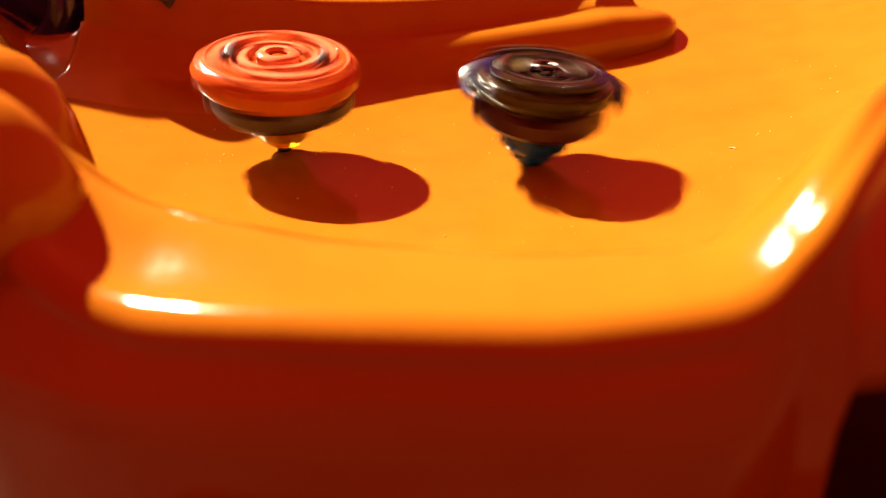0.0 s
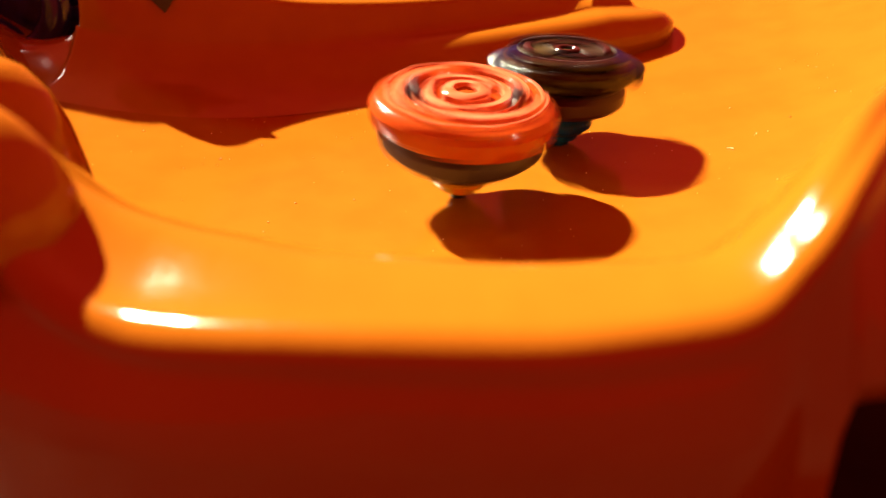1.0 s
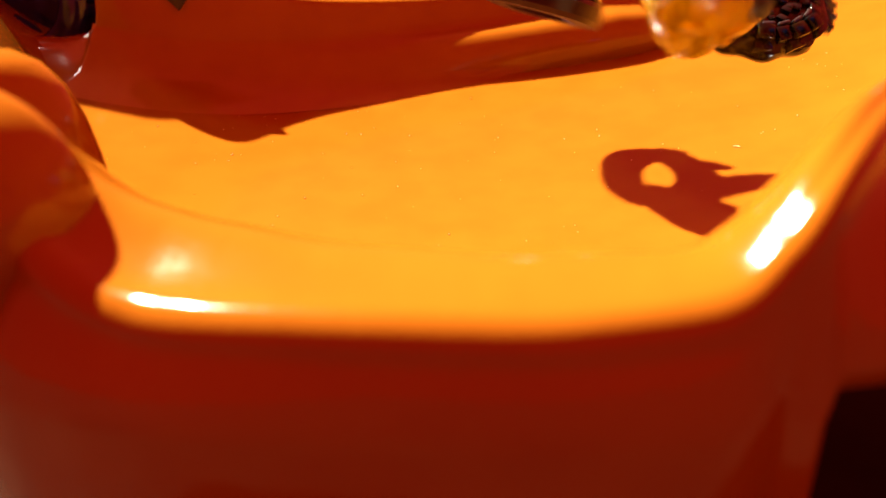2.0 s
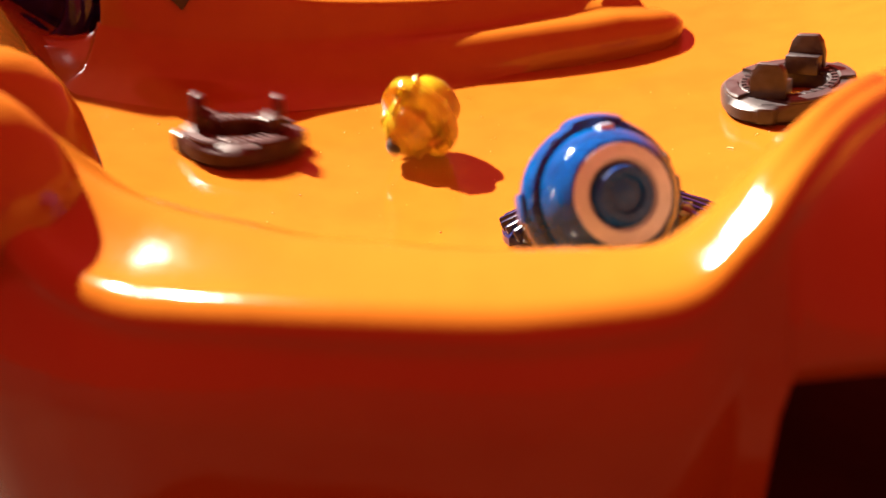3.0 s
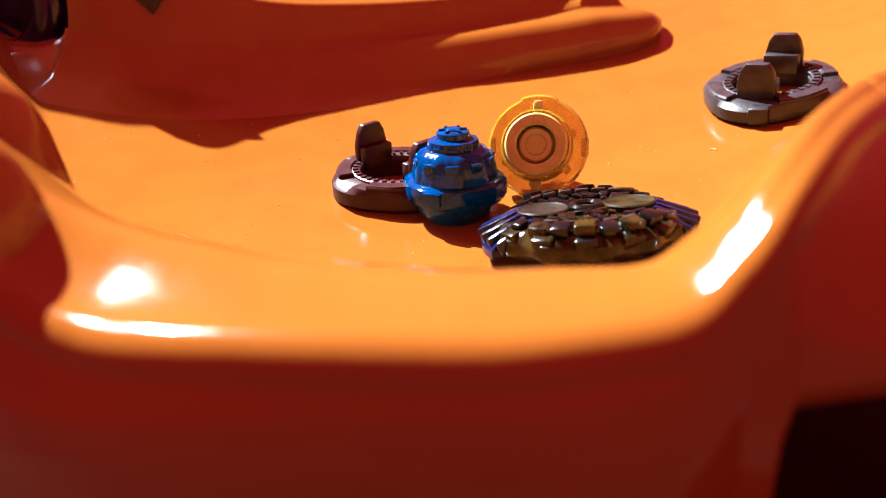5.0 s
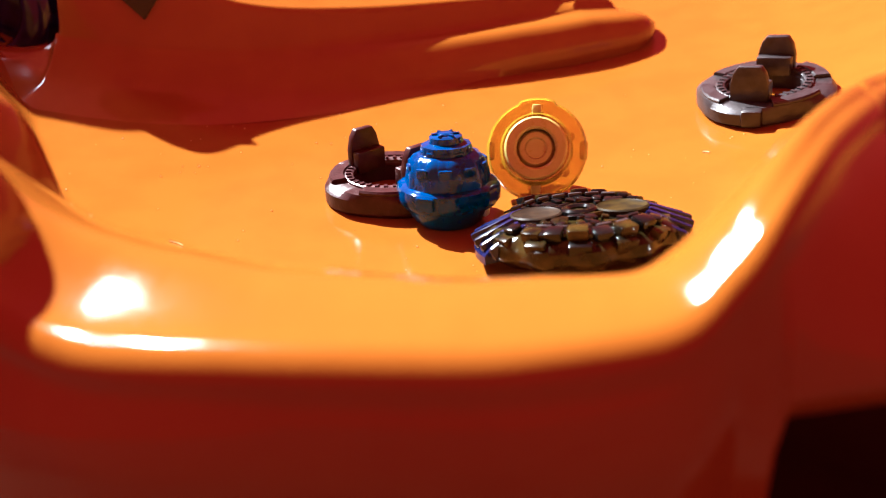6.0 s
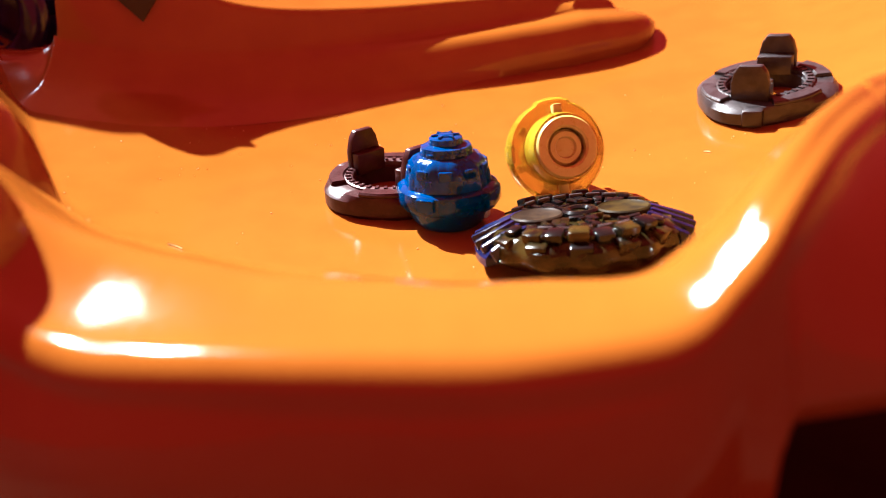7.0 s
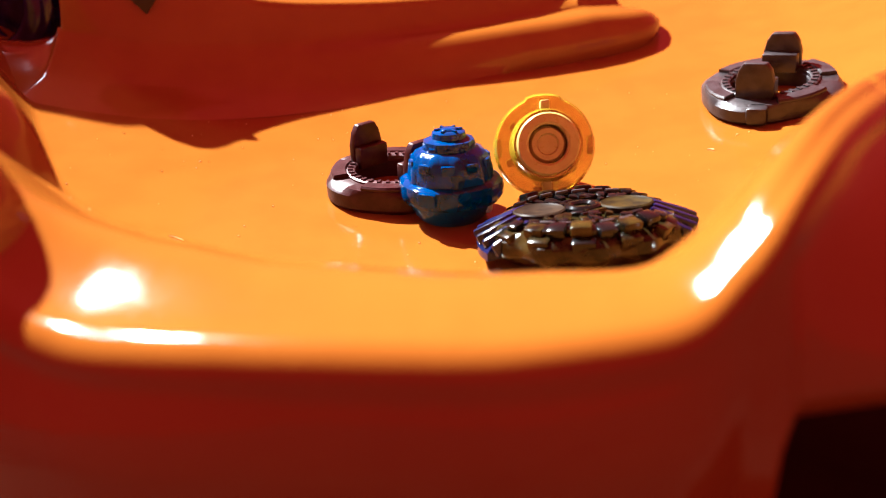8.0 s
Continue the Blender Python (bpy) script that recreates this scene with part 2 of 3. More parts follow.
def build_wall(root):
    st = spline(WALL, 8, closed=False)
    bm, rows = bmesh.new(), []
    for i, (x, y, k, top) in enumerate(st):
        p, q = st[max(i - 1, 0)], st[min(i + 1, len(st) - 1)]
        d = Vector((q[0] - p[0], q[1] - p[1], 0)).normalized()
        back = Vector((-d.y, d.x, 0))
        plain = [(-.016, -.003), (-.006, .0015), (.002, .0045), (.007, .008), (.0105, .0115), (.013, .0145), (.0145, .0165), (.016, .0185), (.017, .0205)]
        swell = [(-.010, -.003), (-.002, -.001), (-.004, .004), (-.0035, .010), (.000, .0155), (.004, .0180), (.0095, .0187), (.013, .0204), (.015, .0235)]
        pts = [(a[0] + (b[0] - a[0]) * k, a[1] + (b[1] - a[1]) * k) for a, b in zip(plain, swell)]
        z0 = dish(x, y)
        s = min(1, (top - z0 - .003) / (.020 + .003 * k))
        pts = [(u, z0 + v * s) for u, v in pts]
        u = pts[-1][0]
        wide = 1 + 0.9 * max(0.0, min(1.0, (.062 - top) / .012)) * (x < -.13)  # the notch has a broad rounded edge
        pts += [(u + .001, top - .0035 * wide), (u + .0015 * wide, top - .0018 * wide), (u + .003 * wide, top - .0006 * wide), (u + .005 * wide, top), (u + .009 * wide, top - .001), (u + .011 * wide, top - .004), (u + .014 * wide, z0)]
        rows.append([bm.verts.new((x + back.x * a, y + back.y * a, z)) for a, z in pts])
    for a, b in zip(rows, rows[1:]):
        for k in range(len(a) - 1):
            bm.faces.new((a[k], b[k], b[k + 1], a[k + 1]))
    for end in (rows[0], rows[-1]):
        bm.faces.new(end)
    return part("back_wall", bm, ORANGE, root, angle=80)


def build_shoulder(root):
    """Rounded corner of the outer face, which rolls up before the end of the lip."""
    edge = spline([(-0.0528, 0), (-0.0518, 0.016), (-0.0505, 0.0285), (-0.0494, 0.0336), (-0.0489, 0.0374), (-0.0493, 0.0425), (-0.0517, 0.0482),
                   (-0.0565, 0.0528), (-0.0666, 0.0572), (-0.0881, 0.0602), (-0.1262, 0.0615), (-0.2022, 0.0615)], 5, closed=False)
    bm, rows = bmesh.new(), []
    deep, wide, front = 0.0200, 0.0180, 0.0550
    for i, (x, z) in enumerate(edge):
        p, q = edge[max(i - 1, 0)], edge[min(i + 1, len(edge) - 1)]
        d = Vector((q[0] - p[0], q[1] - p[1])).normalized()
        inward = Vector((-d.y, d.x))
        f = min(1, max(0, (z - 0.014) / 0.016))
        tuck = 0.014 * (1 - f * f * (3 - 2 * f))  # the lower end passes behind the front panel
        row = [(-.20, front + tuck, min(z, .02))]
        for k in range(15):
            a = radians(12 * k)
            e = Vector((x, z)) + inward * wide * (1 - math.sin(a))
            back = 1 - math.cos(a) if k < 8 else 1 + 0.3 * (-math.cos(a))
            row.append((e.x, front + tuck + deep * back, e.y))
        rows.append([bm.verts.new(v) for v in row])
    for a, b in zip(rows, rows[1:]):
        for k in range(len(a) - 1):
            bm.faces.new((a[k], a[k + 1], b[k + 1], b[k]))
    return part("shoulder", bm, ORANGE, root, angle=80)


def build_bulge(root):
    """Rounded swelling of the rim that leans into the hollow behind the shoulder."""
    bm = lathe([(.0195, .0), (.0185, .014), (.0175, .026), (.0168, .034), (.0158, .041), (.0140, .0470), (.0110, .0515), (.0070, .0540), (0, .0550)], 64,
               lambda a, i: 1 + 0.05 * math.cos(2 * a + 0.8))
    bmesh.ops.transform(bm, matrix=pose(-.0868, .1130, 0), verts=bm.verts)
    return part("rim_bulge", bm, ORANGE, root, angle=80)


basin = build_basin()
build_bulge(basin)
build_wall(basin)
build_shoulder(basin)

ground = bmesh.new()
bmesh.ops.create_grid(ground, x_segments=60, y_segments=60, size=40)
for v in ground.verts:
    v.co.z = -0.09 + 0.001 * noise.noise(v.co * 3)
tagged(part("ground", ground, SOIL, None, "dark brown floor under the basin"), kind="structure")


# ---- parts of the two spinning tops (each built with its foot at z = 0) ----
def driver(name, label, clear, ring_mat, fat, group):
    root = thing(name, label, "spinning top", group)
    if fat:
        body = [(.0036, .0006), (.0043, .0010), (.0045, .0024), (.0064, .0030), (.0068, .0050), (.0088, .0058), (.0100, .0074), (.0108, .0100), (.0112, .0130)]
        base = [(.0116, .0188), (.0112, .0202), (.0104, .0220), (.0094, .0234), (.0085, .0242)]
    else:
        body = [(.0026, .0014), (.0042, .0026), (.0062, .0042), (.0072, .0056), (.0078, .0075), (.0084, .0100), (.0086, .0130)]
        base = [(.0100, .0185), (.0100, .0220), (.0094, .0250), (.0090, .0262)]
    rim = .0134 if fat else .0140
    facet = lambda a, i: 1 + 0.035 * (1 if math.cos(10 * a) > 0.3 else 0) if i > 2 else 1
    part("body", lathe([(0, .0006)] + body + [(0, body[-1][1] + .0002)], 80, facet), clear, root)
    tabs = lambda a, i: 1 + (0.05 if abs(math.sin(a)) > 0.93 else 0.0)
    part("flange", lathe([(0, .0129), (rim - .0013, .0129), (rim - .0002, .0136), (rim, .0150), (rim, .0172), (rim - .0008, .0186), (0, .0187)], 96, tabs), clear, root)
    part("collar", lathe([(.0072, base[0][1] + .0002)] + base + [(.0072, base[-1][1])], 64, closed=True), clear, root)
    low = .0028 if fat else 0
    part("end_ring", lathe([(.0052, .0190), (.0084, .0190), (.0084, .0266 - low), (.0079, .0272 - low), (.0058, .0272 - low), (.0052, .0266 - low)], 56, closed=True), ring_mat, root)
    part("plug", lathe([(0, .0190), (.0050, .0190), (.0050, .0246), (.0042, .0256), (.0030, .0256), (.0026, .0248), (.0012, .0248), (0, .0252)], 40), BLUE_SOLID if fat else ring_mat, root)
    part("tip", lathe([(0, 0), (.0016, 0), (.0024, .0006), (.0027, .0018), (0, .0019)], 32), clear if fat else BLACK, root)
    for k in range(2):
        part("tab", box(.0022, .0052, .0036, pose(.0130 * (1 - 2 * k), 0, .0154), .0006), clear, root)
        part("tooth", box(.0026, .0036, .0026, pose(0, (.0098 if fat else .0105) * (1 - 2 * k), .0205), .0005), ring_mat, root)
    for k in range(14 if fat else 0):
        a = 2 * math.pi * k / 14
        part("stud", box(.0012, .0018, .0014, pose(.0124 * math.cos(a), .0124 * math.sin(a), .0178 if k % 2 else .0140, 0, 0, math.degrees(a)), .0003), clear, root)
    if fat:
        for k in range(6):
            part("cap_bar", box(.0030, .0007, .0006, pose(0, 0, 0, 0, 0, 60 * k) @ pose(.0022, 0, .0004), .0002), clear, root)
        for k in range(10):
            a = 2 * math.pi * k / 10 + 0.2
            part("step_block", box(.0016, .0026, .0016, pose(.0062 * math.cos(a), .0062 * math.sin(a), .0048, 0, 0, math.degrees(a)), .0004), clear, root)
            part("step_block", box(.0016, .0036, .0026, pose(.0100 * math.cos(a), .0100 * math.sin(a), .0086, 0, 0, math.degrees(a)), .0004), clear, root)
    for k in range(6):
        a = math.pi * k / 3 + 0.4
        part("rib", box(.0016, .0022, .0060, pose(.0098 * math.cos(a), .0098 * math.sin(a), .0102, 0, 0, math.degrees(a)) @ pose(0, 0, 0, 0, 14, 0), .0005), clear, root)
    return root


def disc(name, label, mat, group, size=1.0, track_mat=None):
    root = thing(name, label, "spinning top", group)
    lobes = lambda a, i: (1 + 0.035 * math.cos(4 * a + 0.6)) if i in (1, 2, 3) else 1
    part("ring", lathe([(.0118, 0), (.0200, 0), (.0214, .0014), (.0214, .0050), (.0200, .0066), (.0128, .0066), (.0118, .0056)], 96, lobes, closed=True), mat, root)
    for k in range(2):
        out = [(-.0060, .0050), (.0060, .0050), (.0060, .0120), (.0050, .0158), (.0034, .0182), (-.0034, .0182), (-.0050, .0158), (-.0060, .0120)]
        part("prong", prism(out, .0026, pose(0, 0, 0, 0, 0, 180 * k + 90) @ pose(0, -.0138, 0), .0006), mat, root)
        part("prong_step", box(.0112, .0036, .0066, pose(0, 0, 0, 0, 0, 180 * k + 90) @ pose(0, -.0110, .0088), .0006), mat, root)
        part("raised_arc", arc_bar(.0148, .0198, 180 * k + 25, 180 * k + 72, .0060, .0078, 12), mat, root)
        part("raised_arc", arc_bar(.0150, .0198, 180 * k + 112, 180 * k + 155, .0060, .0078, 12), mat, root)
        part("lug", box(.0050, .0064, .0060, pose(0, 0, 0, 0, 0, 180 * k + 8) @ pose(.0204, 0, .0036), .0012), mat, root)
    # the inner track takes its own, paler metal where one is given
    part("inner_track", lathe([(.0121, .0060), (.0150, .0060), (.0150, .0071), (.0146, .0074), (.0125, .0074), (.0121, .0071)], 72, closed=True), track_mat or mat, root)
    for k in range(32):
        a = 360 * k / 32
        if min(a % 180, 180 - a % 180) > 26:
            part("tooth", box(.0018, .0009, .0007, pose(0, 0, 0, 0, 0, a) @ pose(.0136, 0, .0075), 0), mat, root, smooth=False)
    if size != 1:
        for ob in root.children:
            ob.data.transform(Matrix.Diagonal((size, size, 1, 1)))
    return root


def red_layer():
    root = thing("red_top_layer", "translucent red-orange top wheel with swirled ridges", "spinning top", "parts of the orange top")
    wings = lambda a, i: 1 + 0.035 * math.cos(3 * a + 0.5 * i)
    part("body", lathe([(0, .0005), (.016, .0), (.0235, .0012), (.0255, .0035), (.0258, .0065), (.0245, .0085), (.0215, .0094), (.0165, .0086), (.012, .0080), (0, .0080)], 120, wings), RED, root)
    for k in range(3):
        part("swirl", arc_bar(.0145, .0185, 120 * k, 120 * k + 95, .0078, .0104, 20, .0008, .0035), RED_PALE, root)
        part("inner_swirl", arc_bar(.0085, .0115, 120 * k + 40, 120 * k + 140, .0076, .0100, 16, .0006, .002), RED_PALE, root)
        part("blade", arc_bar(.0225, .0262, 120 * k + 20, 120 * k + 78, .0018, .0072, 14, .0010, .0006), RED, root)
    for k in range(9):
        part("fine_ridge", arc_bar(.0120 + .0008 * (k % 3), .0128 + .0008 * (k % 3), 40 * k, 40 * k + 30, .0078, .0094, 8, .0003, .0012), RED_PALE, root)
        part("edge_ridge", arc_bar(.0212, .0226, 40 * k + 6, 40 * k + 30, .0084, .0098, 8, .0004, .0006), RED_PALE, root)
    part("hub", lathe([(.0030, .0078), (.0068, .0078), (.0068, .0100), (.0058, .0108), (.0038, .0108), (.0030, .0100)], 40, closed=True), RED_PALE, root)
    part("boss", lathe([(0, .0078), (.0026, .0078), (.0026, .0094), (0, .0098)], 24), RED, root)
    for ob in root.children:
        ob.data.transform(Matrix.Diagonal((0.95, 0.95, 1, 1)))
    return root


def medal(angle):
    bm = lathe([(0, .0086), (.0054, .0086), (.0060, .0094), (.0060, .0102), (.0056, .0105), (.0051, .0101), (0, .0100)], 48)
    bmesh.ops.transform(bm, matrix=pose(0, 0, 0, 0, 0, angle) @ pose(.0098, 0, 0), verts=bm.verts)
    return bm


def dark_layer():
    root = thing("dark_top_layer", "black and gold top wheel with navy ribbed wings", "spinning top", "parts of the dark top")
    lobes = lambda a, i: 1 + 0.03 * math.cos(12 * a) * (i in (2, 3, 4, 5))
    part("body", lathe([(0, .0004), (.015, 0), (.0185, .0008), (.0210, .0026), (.0220, .0046), (.0217, .0066), (.0196, .0084), (.0150, .0090), (0, .0090)], 144, lobes), CAMO, root)
    for k in range(2):
        for j in range(7):
            part("wing_rib", box(.0105, .0017, .0042 - .0003 * abs(j - 3), pose(0, 0, 0, 0, 0, 180 * k - 30 + 10 * j) @ pose(.0198 - .0003 * abs(j - 3), 0, .0066, 0, 22, 0), .0007), RIB, root)
        part("wing_tip", arc_bar(.0205, .0246, 180 * k - 26, 180 * k + 26, .0022, .0052, 14, .0012), RIB, root)
        part("medallion", medal(180 * k + 2), GOLD if k else TAN, root, "gold oval sticker" if k else "tan oval sticker")
        for j in range(6):
            a = 180 * k + 52 + 15 * j
            part("crest_block", box(.0038, .0044 - .0006 * (j % 2), .0024, pose(0, 0, 0, 0, 0, a) @ pose(.0186, 0, .0092 + .0004 * (j % 3), 0, 10 + 5 * (j % 2), 6 - 4 * (j % 3)), .0006), DARK if j % 2 else CAMO, root)
            part("crest_edge", box(.0010, .0034, .0010, pose(0, 0, 0, 0, 0, a + 4) @ pose(.0160, 0, .0103, 0, 0, 8), .0003), STEEL, root)
    pick = random.Random(11)
    for k in range(46):
        a, r = pick.uniform(0, 180), pick.uniform(.0035, .0165)
        a = 38 + a * 104 / 180 + 180 * (k % 2)
        part("plate", box(pick.uniform(.0016, .0036), pick.uniform(.0012, .0024), .0016, pose(0, 0, 0, 0, 0, a) @ pose(r, 0, .0094, pick.uniform(-14, 14), pick.uniform(-18, 18), pick.uniform(0, 90)), .0004), DARK if k % 4 else CAMO, root)
    for k in range(26):
        a = 360 * k / 26 + 4
        if min(a % 180, 180 - a % 180) > 24:
            part("top_scale", box(.0032, .0030, .0016, pose(0, 0, 0, 0, 0, a) @ pose(.0182 - .0012 * (k % 2), 0, .0094, 0, 14, 12), .0005), DARK, root)
            part("inner_scale", box(.0026, .0020, .0014, pose(0, 0, 0, 0, 0, a + 5) @ pose(.0118 + .0010 * (k % 3), 0, .0094, 0, -12, 20), .0004), DARK, root)
    for k in range(14):
        a = 360 * k / 14 + 6
        if min(a % 180, 180 - a % 180) > 26:
            part("scale_block", box(.0024, .0047, .0040, pose(0, 0, 0, 0, 0, a) @ pose(.0204, 0, .0064, 0, 20, 4 * (k % 3) - 4), .0004), CAMO if k % 3 else DARK, root)
    part("hub", lathe([(.0022, .0088), (.0042, .0088), (.0042, .0104), (.0037, .0109), (.0027, .0109), (.0022, .0104)], 40, closed=True), DARK, root)
    part("boss", lathe([(0, .0088), (.0018, .0088), (.0018, .0100), (0, .0104)], 24), GOLD, root)
    return root


yellow_driver = driver("yellow_top_base", "clear yellow plastic top base with a black tip", YELLOW, CREAM, False, "parts of the orange top")
blue_driver = driver("blue_top_base", "clear blue plastic top base with a white end ring", BLUE, WHITE, True, "parts of the dark top")
grey_disc = disc("grey_top_disc", "brown-grey metal ring with two upright prongs", STEEL, "parts of the orange top")
maroon_disc = disc("maroon_top_disc", "dark maroon metal ring with two upright prongs", MAROON, "parts of the dark top", 0.9, PINK)
red_wheel, dark_wheel = red_layer(), dark_layer()


# ---- behind the notch of the wall: navy toy ----
def navy_toy():
    root = thing("navy_toy", "glossy navy blue plastic toy with curved loops", "toy")
    bm = bmesh.new()
    bmesh.ops.create_uvsphere(bm, u_segments=40, v_segments=20, radius=0.06)
    for v in bm.verts:
        # body stretched above view: its added height shades the left end of the wall
        v.co.z *= 1.25
        v.co.y *= 0.34
        v.co += v.co.normalized() * 0.003 * noise.noise(v.co * 40)
    part("body", bm, NAVY, root)
    for r, x, y, z, turn, tilt in [(.017, -.022, -.026, -.020, 80, 20), (.020, .016, -.025, -.012, 75, -25), (.014, .004, -.027, -.034, 100, 40), (.013, .040, -.022, -.030, 60, 10)]:
        pr = [(r + .0055 * math.cos(radians(a)), .0055 * math.sin(radians(a))) for a in range(0, 360, 30)]
        bm = lathe(pr, 56, closed=True)
        bmesh.ops.transform(bm, matrix=pose(x, y, z, turn, tilt, 0), verts=bm.verts)
        part("loop", bm, NAVY, root)
    return root


navy = navy_toy()
navy.matrix_basis = pose(-.196, .315, .068)


# ---- small marks on the plastic ----
def shell_height(x, y):
    hit = basin_tree.ray_cast(Vector((x, y, 0.3)), Vector((0, 0, -1)))
    return hit[0].z if hit[0] else dish(x, y)


def lint(x, y, length, angle, bend):
    bm = bmesh.new()
    pts = []
    for k in range(9):
        f = k / 8 - 0.5
        px, py = f * length, bend * (0.25 - f * f) * 4
        c, q = math.cos(angle), math.sin(angle)
        pts.append(Vector((x + px * c - py * q, y + px * q + py * c, 0)))
    rows = []
    for k, p in enumerate(pts):
        d = (pts[min(k + 1, 8)] - pts[max(k - 1, 0)]).normalized()
        side = Vector((-d.y, d.x, 0)) * 0.00022
        z = shell_height(p.x, p.y)
        rows.append([bm.verts.new((p.x + side.x, p.y + side.y, z + .0002)), bm.verts.new((p.x, p.y, z + .0005)), bm.verts.new((p.x - side.x, p.y - side.y, z + .0002))])
    for a, b in zip(rows, rows[1:]):
        bm.faces.new((a[0], b[0], b[1], a[1]))
        bm.faces.new((a[1], b[1], b[2], a[2]))
        bm.faces.new((a[2], b[2], b[0], a[0]))
    return tagged(part("lint", bm, LINT, None, smooth=False), "short pale fibre lying on the orange plastic", "lint", "lint on the basin")


basin_shell = next(o for o in basin.children if o.name == "shell")
basin_tree = BVHTree.FromObject(basin_shell, bpy.context.evaluated_depsgraph_get())
for x, y, length, angle, bend in [(-.0650, .1492, .0045, -0.45, .0003), (.083, .196, .002, -0.6, .0002)]:
    lint(x, y, length, angle, bend)
grit = bmesh.new()
rnd = random.Random(5)
for k in range(150):
    x, y = rnd.uniform(-.11, .14), rnd.uniform(.10, .26)
    z, r = shell_height(x, y), rnd.uniform(.00010, .00028)
    if z < 0.05:
        bmesh.ops.create_icosphere(grit, subdivisions=1, radius=r, matrix=pose(x, y, z + r * 0.4))
tagged(part("dust", grit, LINT, None), "fine pale dust grains scattered on the plastic", "dust", kind="stuff")
patch = bmesh.new()
corners = [(-.009, .018), (.009, .018), (.010, .011), (.0005, .0), (-.008, .010)]
vs = [patch.verts.new((x, 0, z)) for x, z in corners]
face = patch.faces.new(vs)
ext = bmesh.ops.extrude_face_region(patch, geom=[face])
bmesh.ops.translate(patch, vec=(0, .0012, 0), verts=[g for g in ext["geom"] if isinstance(g, bmesh.types.BMVert)])
patch_ob = part("sticker", patch, GREEN, None, smooth=False)
patch_ob.matrix_basis = pose(-.1069, .2612, .0512, 0, 0, 10.8)
tagged(patch_ob, "dark olive torn sticker on the orange wall", "sticker")


# ---- how the things move ----
def top_pose(x, y, z, lean_x, lean_y, spin):
    """lean_x: degrees to the right; lean_y: degrees away from the camera."""
    return pose(x, y, z) @ pose(0, 0, 0, -lean_y, 0, 0) @ pose(0, 0, 0, 0, lean_x, 0) @ pose(0, 0, 0, 0, 0, spin)


def between(rows, t):
    for a, b in zip(rows, rows[1:]):
        if a[0] <= t <= b[0]:
            f = (t - a[0]) / (b[0] - a[0])
            return [p + (q - p) * f for p, q in zip(a[1:], b[1:])]
    return list(rows[-1][1:])


# seconds, tip x, y, z, lean right, lean away
RED_TOP = [(0, -.0579, .2094, .0091, 7, -13), (.2, -.0545, .2078, .0084, 0, -3), (.4, -.0598, .1913, .0073, 1, -2), (.5, -.0565, .1884, .0066, 3, -8), (.6, -.0504, .185, .0057, 3, -9),
           (.8, -.0304, .1824, .0034, 4, -11), (1, -.0016, .1802, .0017, 6, -12), (1.2, .0072, .156, .0002, -5, 1), (1.4, .0223, .1486, 0, 0, 4), (1.5, .0268, .1499, 0, 1, 4), (1.6, .0299, .1528, .002, 2, 3), (1.64, .028, .148, .006, 2, 3)]
DARK_TOP = [(0, .0215, .2019, .0034, 7, -9), (.2, -.0076, .214, .0053, 5, -6), (.4, -.0063, .2149, .0054, 6, -7), (.5, .0014, .2132, .0049, 7, -7), (.6, .0166, .2129, .0047, 4, -6), (.8, .0366, .2227, .0065, 0, -9),
            (1, .0331, .2177, .0056, 4, -7), (1.2, .0602, .2122, .0064, -1, -8), (1.4, .0713, .2141, .0077, -2, -9), (1.5, .0685, .2121, .0072, -2, -9), (1.6, .0628, .2054, .0059, 8, -8), (1.7, .0490, .1961, .0043, 15, -8)]
STEP = 1 / 30


def spinning(rows, height, until, rate=84):
    out, k = [], 0
    while k * STEP <= until + 1e-6:
        x, y, z, lx, ly = between(rows, k * STEP)
        out.append((k * STEP, top_pose(x, y, z, lx, ly, rate * k) @ pose(0, 0, height)))
        k += 1
    return out


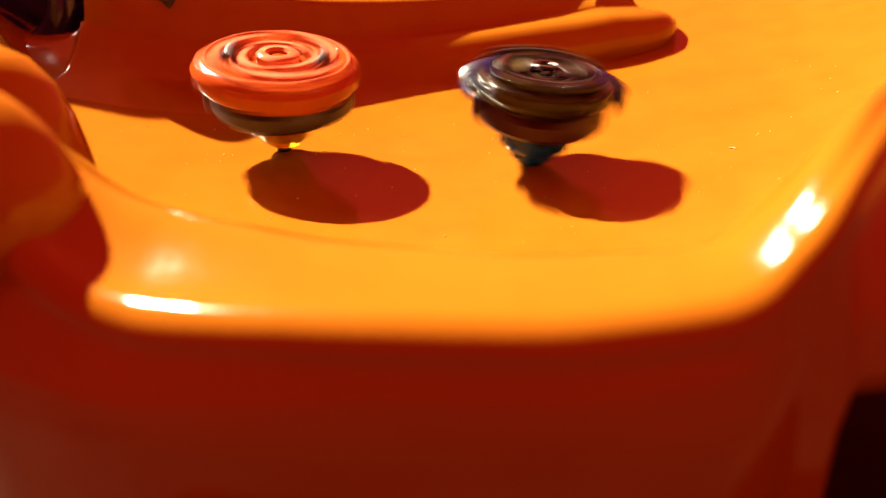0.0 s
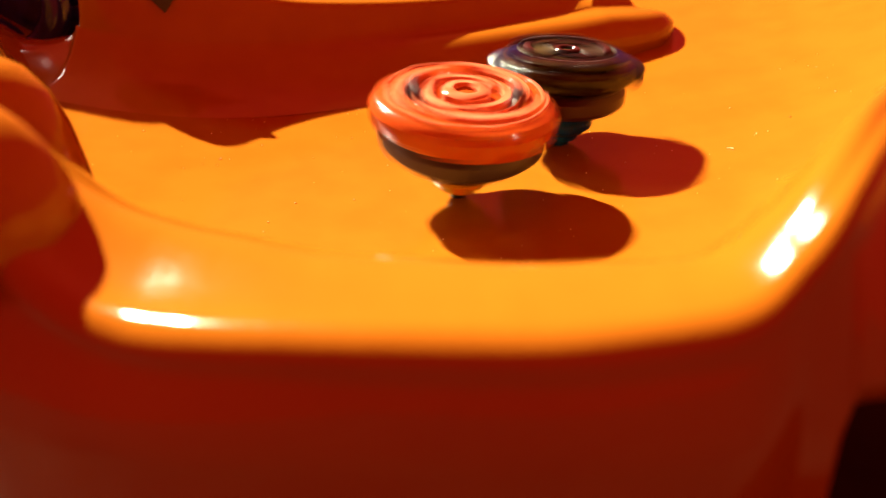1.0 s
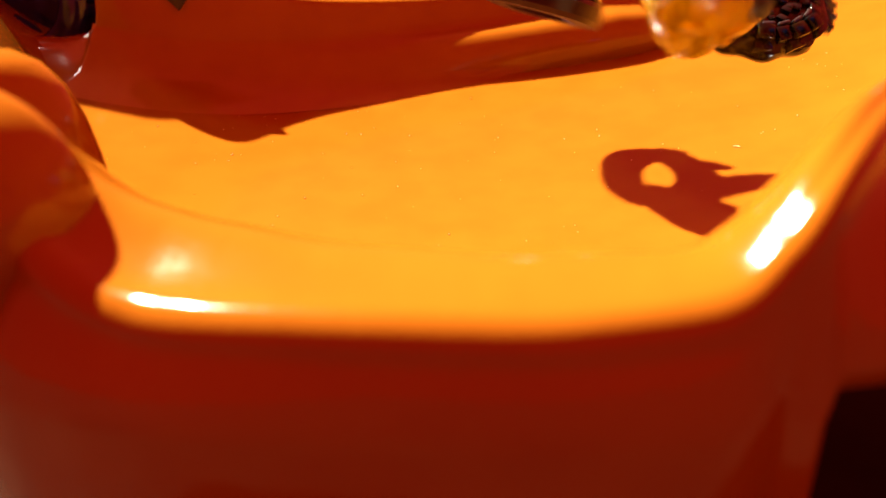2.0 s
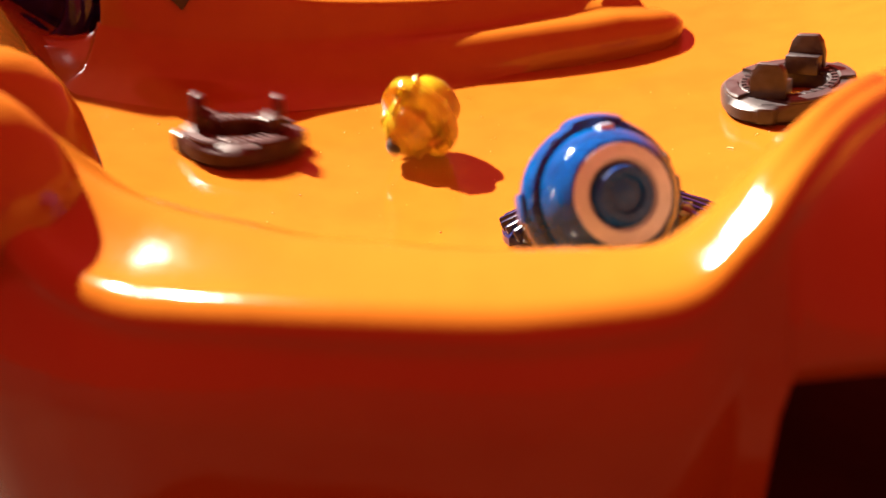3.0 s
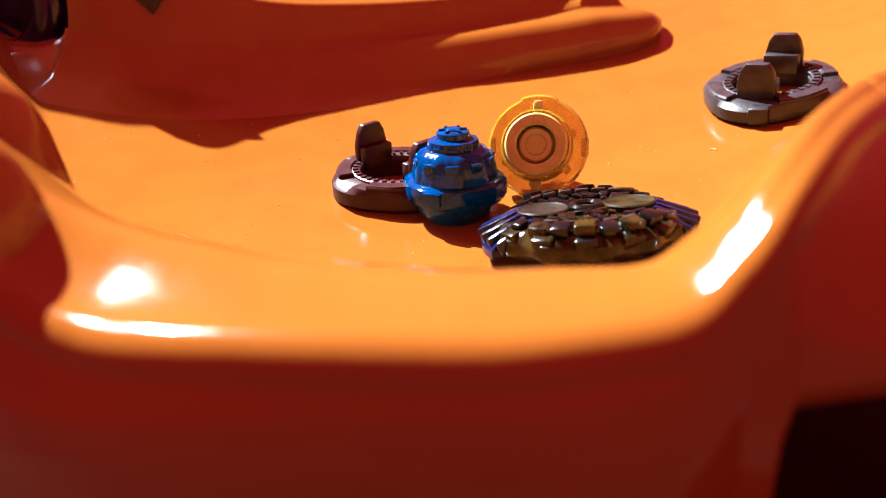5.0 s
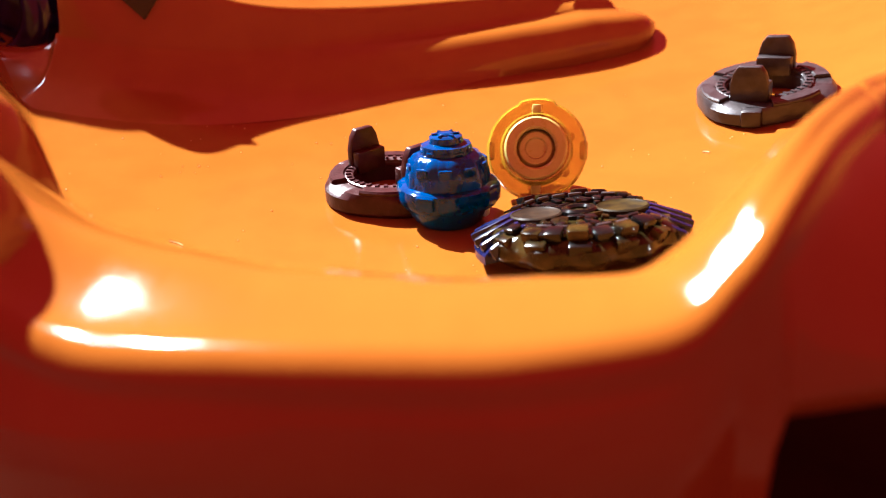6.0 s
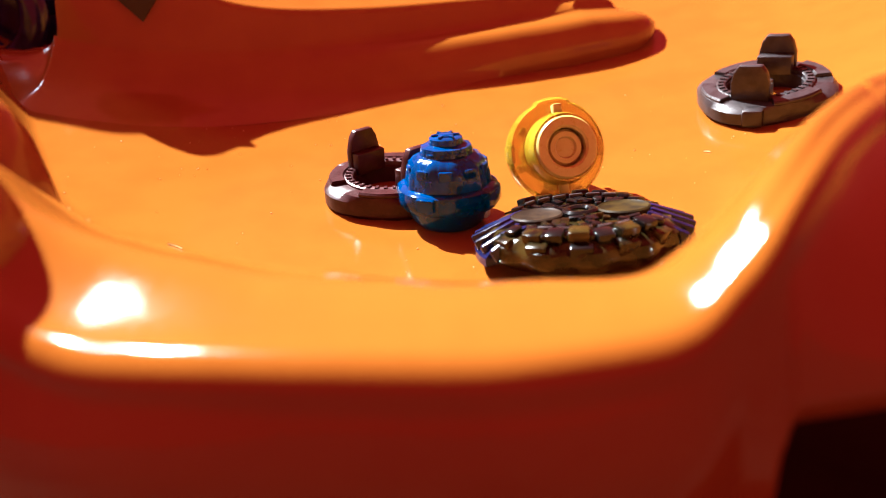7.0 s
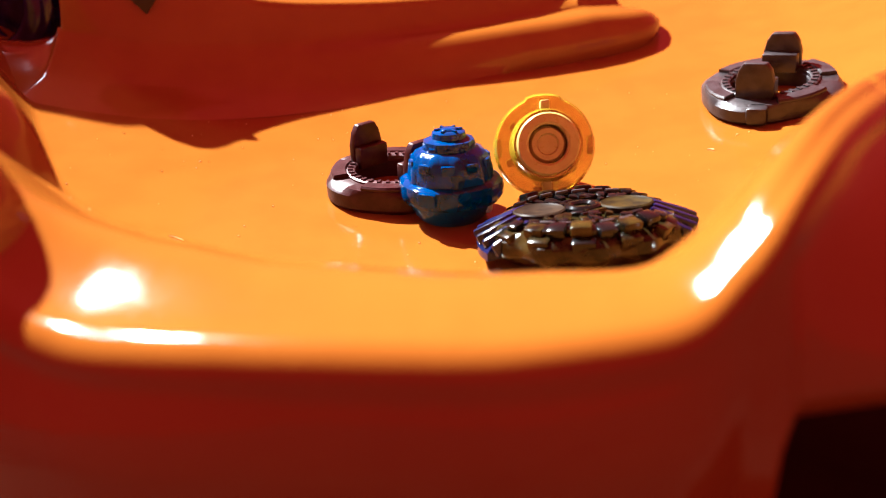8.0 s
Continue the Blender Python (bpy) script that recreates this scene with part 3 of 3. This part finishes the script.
def motions():
    end = [(1.7, top_pose(.0203, .1259, .0154, 3, 4, 84 * 51))]
    flat = lambda t, x, y, z, rx, ry, rz: (t, pose(x, y, z, rx, ry, 0) @ pose(0, 0, 0, 0, 0, rz))
    # orange top: spins, is hit, and comes apart upwards
    walk(red_wheel, spinning(RED_TOP, .0222, 1.634) + [(1.7, pose(.0266, .1427, .0430, 0, 4, 216)), (1.8, pose(.038, .138, .060, 6, 10, 276)), (1.9, pose(.080, .115, .085, 30, 30, 300)), (2.0, pose(.15, .085, .105, 50, 50, 325)),
         (2.3, pose(.30, .02, .0, 100, 40, 340)), (2.5, pose(.36, 0, -.079, 180, 0, 330)), (8.0, pose(.36, 0, -.079, 180, 0, 330))])
    walk(grey_disc, spinning(RED_TOP, .0155, 1.634) + [flat(1.7, .0227, .1373, .0365, 0, 2, 30), flat(1.9, .03, .18, .060, 10, -8, -10), flat(2.3, .035, .22, .045, 10, 10, -60),
         flat(2.6, .035, .235, .014, 8, -4, -40), flat(2.8, .0505, .2392, .0110, 8, -4, -20), flat(2.9, .097, .228, .0130, 8, -8, 5), flat(3.0, .1115, .2240, .0153, 8, -10, 42), flat(3.1, .1125, .2240, .0153, 8, -10, 48), flat(8.0, .1125, .2240, .0153, 8, -10, 48)])
    yel = lambda t, x, y, z, yaw, dip, spin=0: (t, pose(x, y, z, 0, 0, yaw) @ pose(0, 0, 0, dip, 0, 0) @ pose(0, 0, 0, 0, 0, spin) @ pose(0, 0, -.0150))
    # dip: 0 is upright on the tip, 90 lies with the end ring towards the camera, -90 with the tip towards it
    walk(yellow_driver, spinning(RED_TOP, 0, 1.634) + [yel(1.7, .0222, .1292, .0285, 0, -6), yel(1.9, .04, .14, .05, 20, -50), yel(2.2, .07, .16, .06, 40, -110), yel(2.5, .08, .17, .035, 30, -75),
         yel(2.8, 0.0564, 0.1632, 0.0165, 35, -62), yel(2.9, 0.0177, 0.1845, 0.015, -20, -60), yel(3, -0.014, 0.2056, 0.0176, -40, -62), yel(3.1, -0.0217, 0.2209, 0.0205, 10, -118), yel(3.2, -0.0097, 0.245, 0.024, 60, -120), yel(3.3, 0.005, 0.2473, 0.024, -50, -120), yel(3.4, 0.014, 0.2422, 0.0223, -10, -98), yel(3.5, 0.0159, 0.2257, 0.0205, 10, -40), yel(3.6, 0.0199, 0.2032, 0.0175, 40, 30), yel(3.7, 0.0214, 0.1923, 0.0158, -20, 70), yel(3.8, 0.0302, 0.1871, 0.0154, 5, 80), yel(3.9, 0.04, 0.1847, 0.0154, 28, 82), yel(4, 0.0362, 0.1845, 0.0152, 12, 70),
         yel(4.2, 0.0278, .1815, .0148, -14, 70), yel(4.4, 0.0275, .1815, .0148, -10, 70), yel(4.5, 0.0325, .1815, .0148, 8, 70), yel(4.7, 0.0333, .1815, .0148, 8, 70), yel(5, 0.027, .1815, .0148, -12, 70), yel(5.4, 0.033, .1815, .0148, 6, 70), yel(5.8, 0.0305, .1815, .0148, -2, 70), yel(6, 0.0285, .1815, .0148, -10, 70), yel(6.2, 0.0235, .1815, .0148, -18, 70), yel(6.4, 0.0262, .1815, .0148, -12, 70), yel(6.6, 0.0312, .1815, .0148, 2, 70), yel(6.8, 0.0338, .1815, .0148, 10, 70), yel(7, 0.0333, .1815, .0148, 8, 70), yel(7.2, 0.0299, .1815, .0148, -2, 70), yel(7.4, 0.0272, .1815, .0148, -12, 70), yel(7.6, 0.0265, .1815, .0148, -14, 70), yel(7.8, 0.0281, .1815, .0148, -8, 70), yel(8, 0.0294, .1815, .0148, -2, 70)])
    # dark top: is knocked over and bursts
    walk(dark_wheel, spinning(DARK_TOP, .0212, 1.7) + [flat(1.9, .075, .19, .045, 30, 20, 0), flat(2.2, .06, .17, .05, 60, -20, 30), flat(2.5, .035, .145, .03, 40, -20, 60), flat(2.8, .0310, .1385, -.0010, -13, -6, 120), flat(2.9, .034, .140, .004, -10, -8, 150), flat(3.0, .034, .141, .002, -9, -4, 172), flat(3.1, .0325, .1390, .0022, -8, -3, 176), flat(8.0, .0325, .1390, .0022, -8, -3, 176)])
    walk(maroon_disc, spinning(DARK_TOP, .0143, 1.7) + [flat(1.9, .04, .21, .035, -10, 20, 20), flat(2.2, -.02, .22, .06, 10, 10, 60), flat(2.5, -.06, .225, .05, 0, -10, 100), flat(2.8, -.0800, .233, .0150, 14, 6, 150), flat(2.9, -.0905, .2210, .0165, 10, 10, 165), flat(3.0, -.0725, .205, .0105, 4, 6, 190),
         flat(3.1, -.0434, .1908, .0052, 3, 4, 178), flat(3.2, -.0233, .1832, .0030, 3, 3, 160), flat(3.3, -.0140, .1800, .0024, 3, 2, 142), flat(3.6, -.0142, .1860, .0026, 3, 2, 132), flat(8.0, -.0142, .1865, .0026, 3, 2, 132)])
    blu = lambda t, x, y, z, yaw, dip, side=0: (t, pose(x, y, z, 0, 0, yaw) @ pose(0, 0, 0, 0, side, 0) @ pose(0, 0, 0, dip, 0, 0) @ pose(0, 0, -.0135))
    walk(blue_driver, spinning(DARK_TOP, 0, 1.7) + [blu(1.9, .09, .17, .055, 0, 60), blu(2.2, .14, .13, .09, 0, 120), blu(2.5, .15, .10, .10, 0, 100), blu(2.8, .15, .085, .095, 10, 80), blu(2.9, .095, .088, .060, 10, 80),
         blu(2.96, .0255, .0995, .0275, 14, 67), blu(3.0, .0225, .1000, .0265, 14, 66), blu(3.03, .0205, .1006, .0260, 10, 67), blu(3.1, -.0033, .118, .0200, -75, 85), blu(3.15, -.0095, .135, .0170, -60, 32), blu(3.2, -.0140, .1500, .0142, -40, -12), blu(3.25, -.0175, .162, .0140, -20, -78, -10), blu(3.3, -.0193, .1620, .0148, 0, -135, -20), blu(3.4, -.019, .1625, .0148, 0, -180, -32), blu(3.5, -.0183, .1630, .0148, 0, -180, -27),
         blu(3.6, -.0032, .1640, .0122, 25, -180, 6), blu(3.7, .0019, .1665, .0117, 50, -180, -2), blu(3.8, .0025, .1675, .0117, 62, -180, 0), blu(8.0, .0027, .1680, .0117, 62, -180, 0)])


motions()
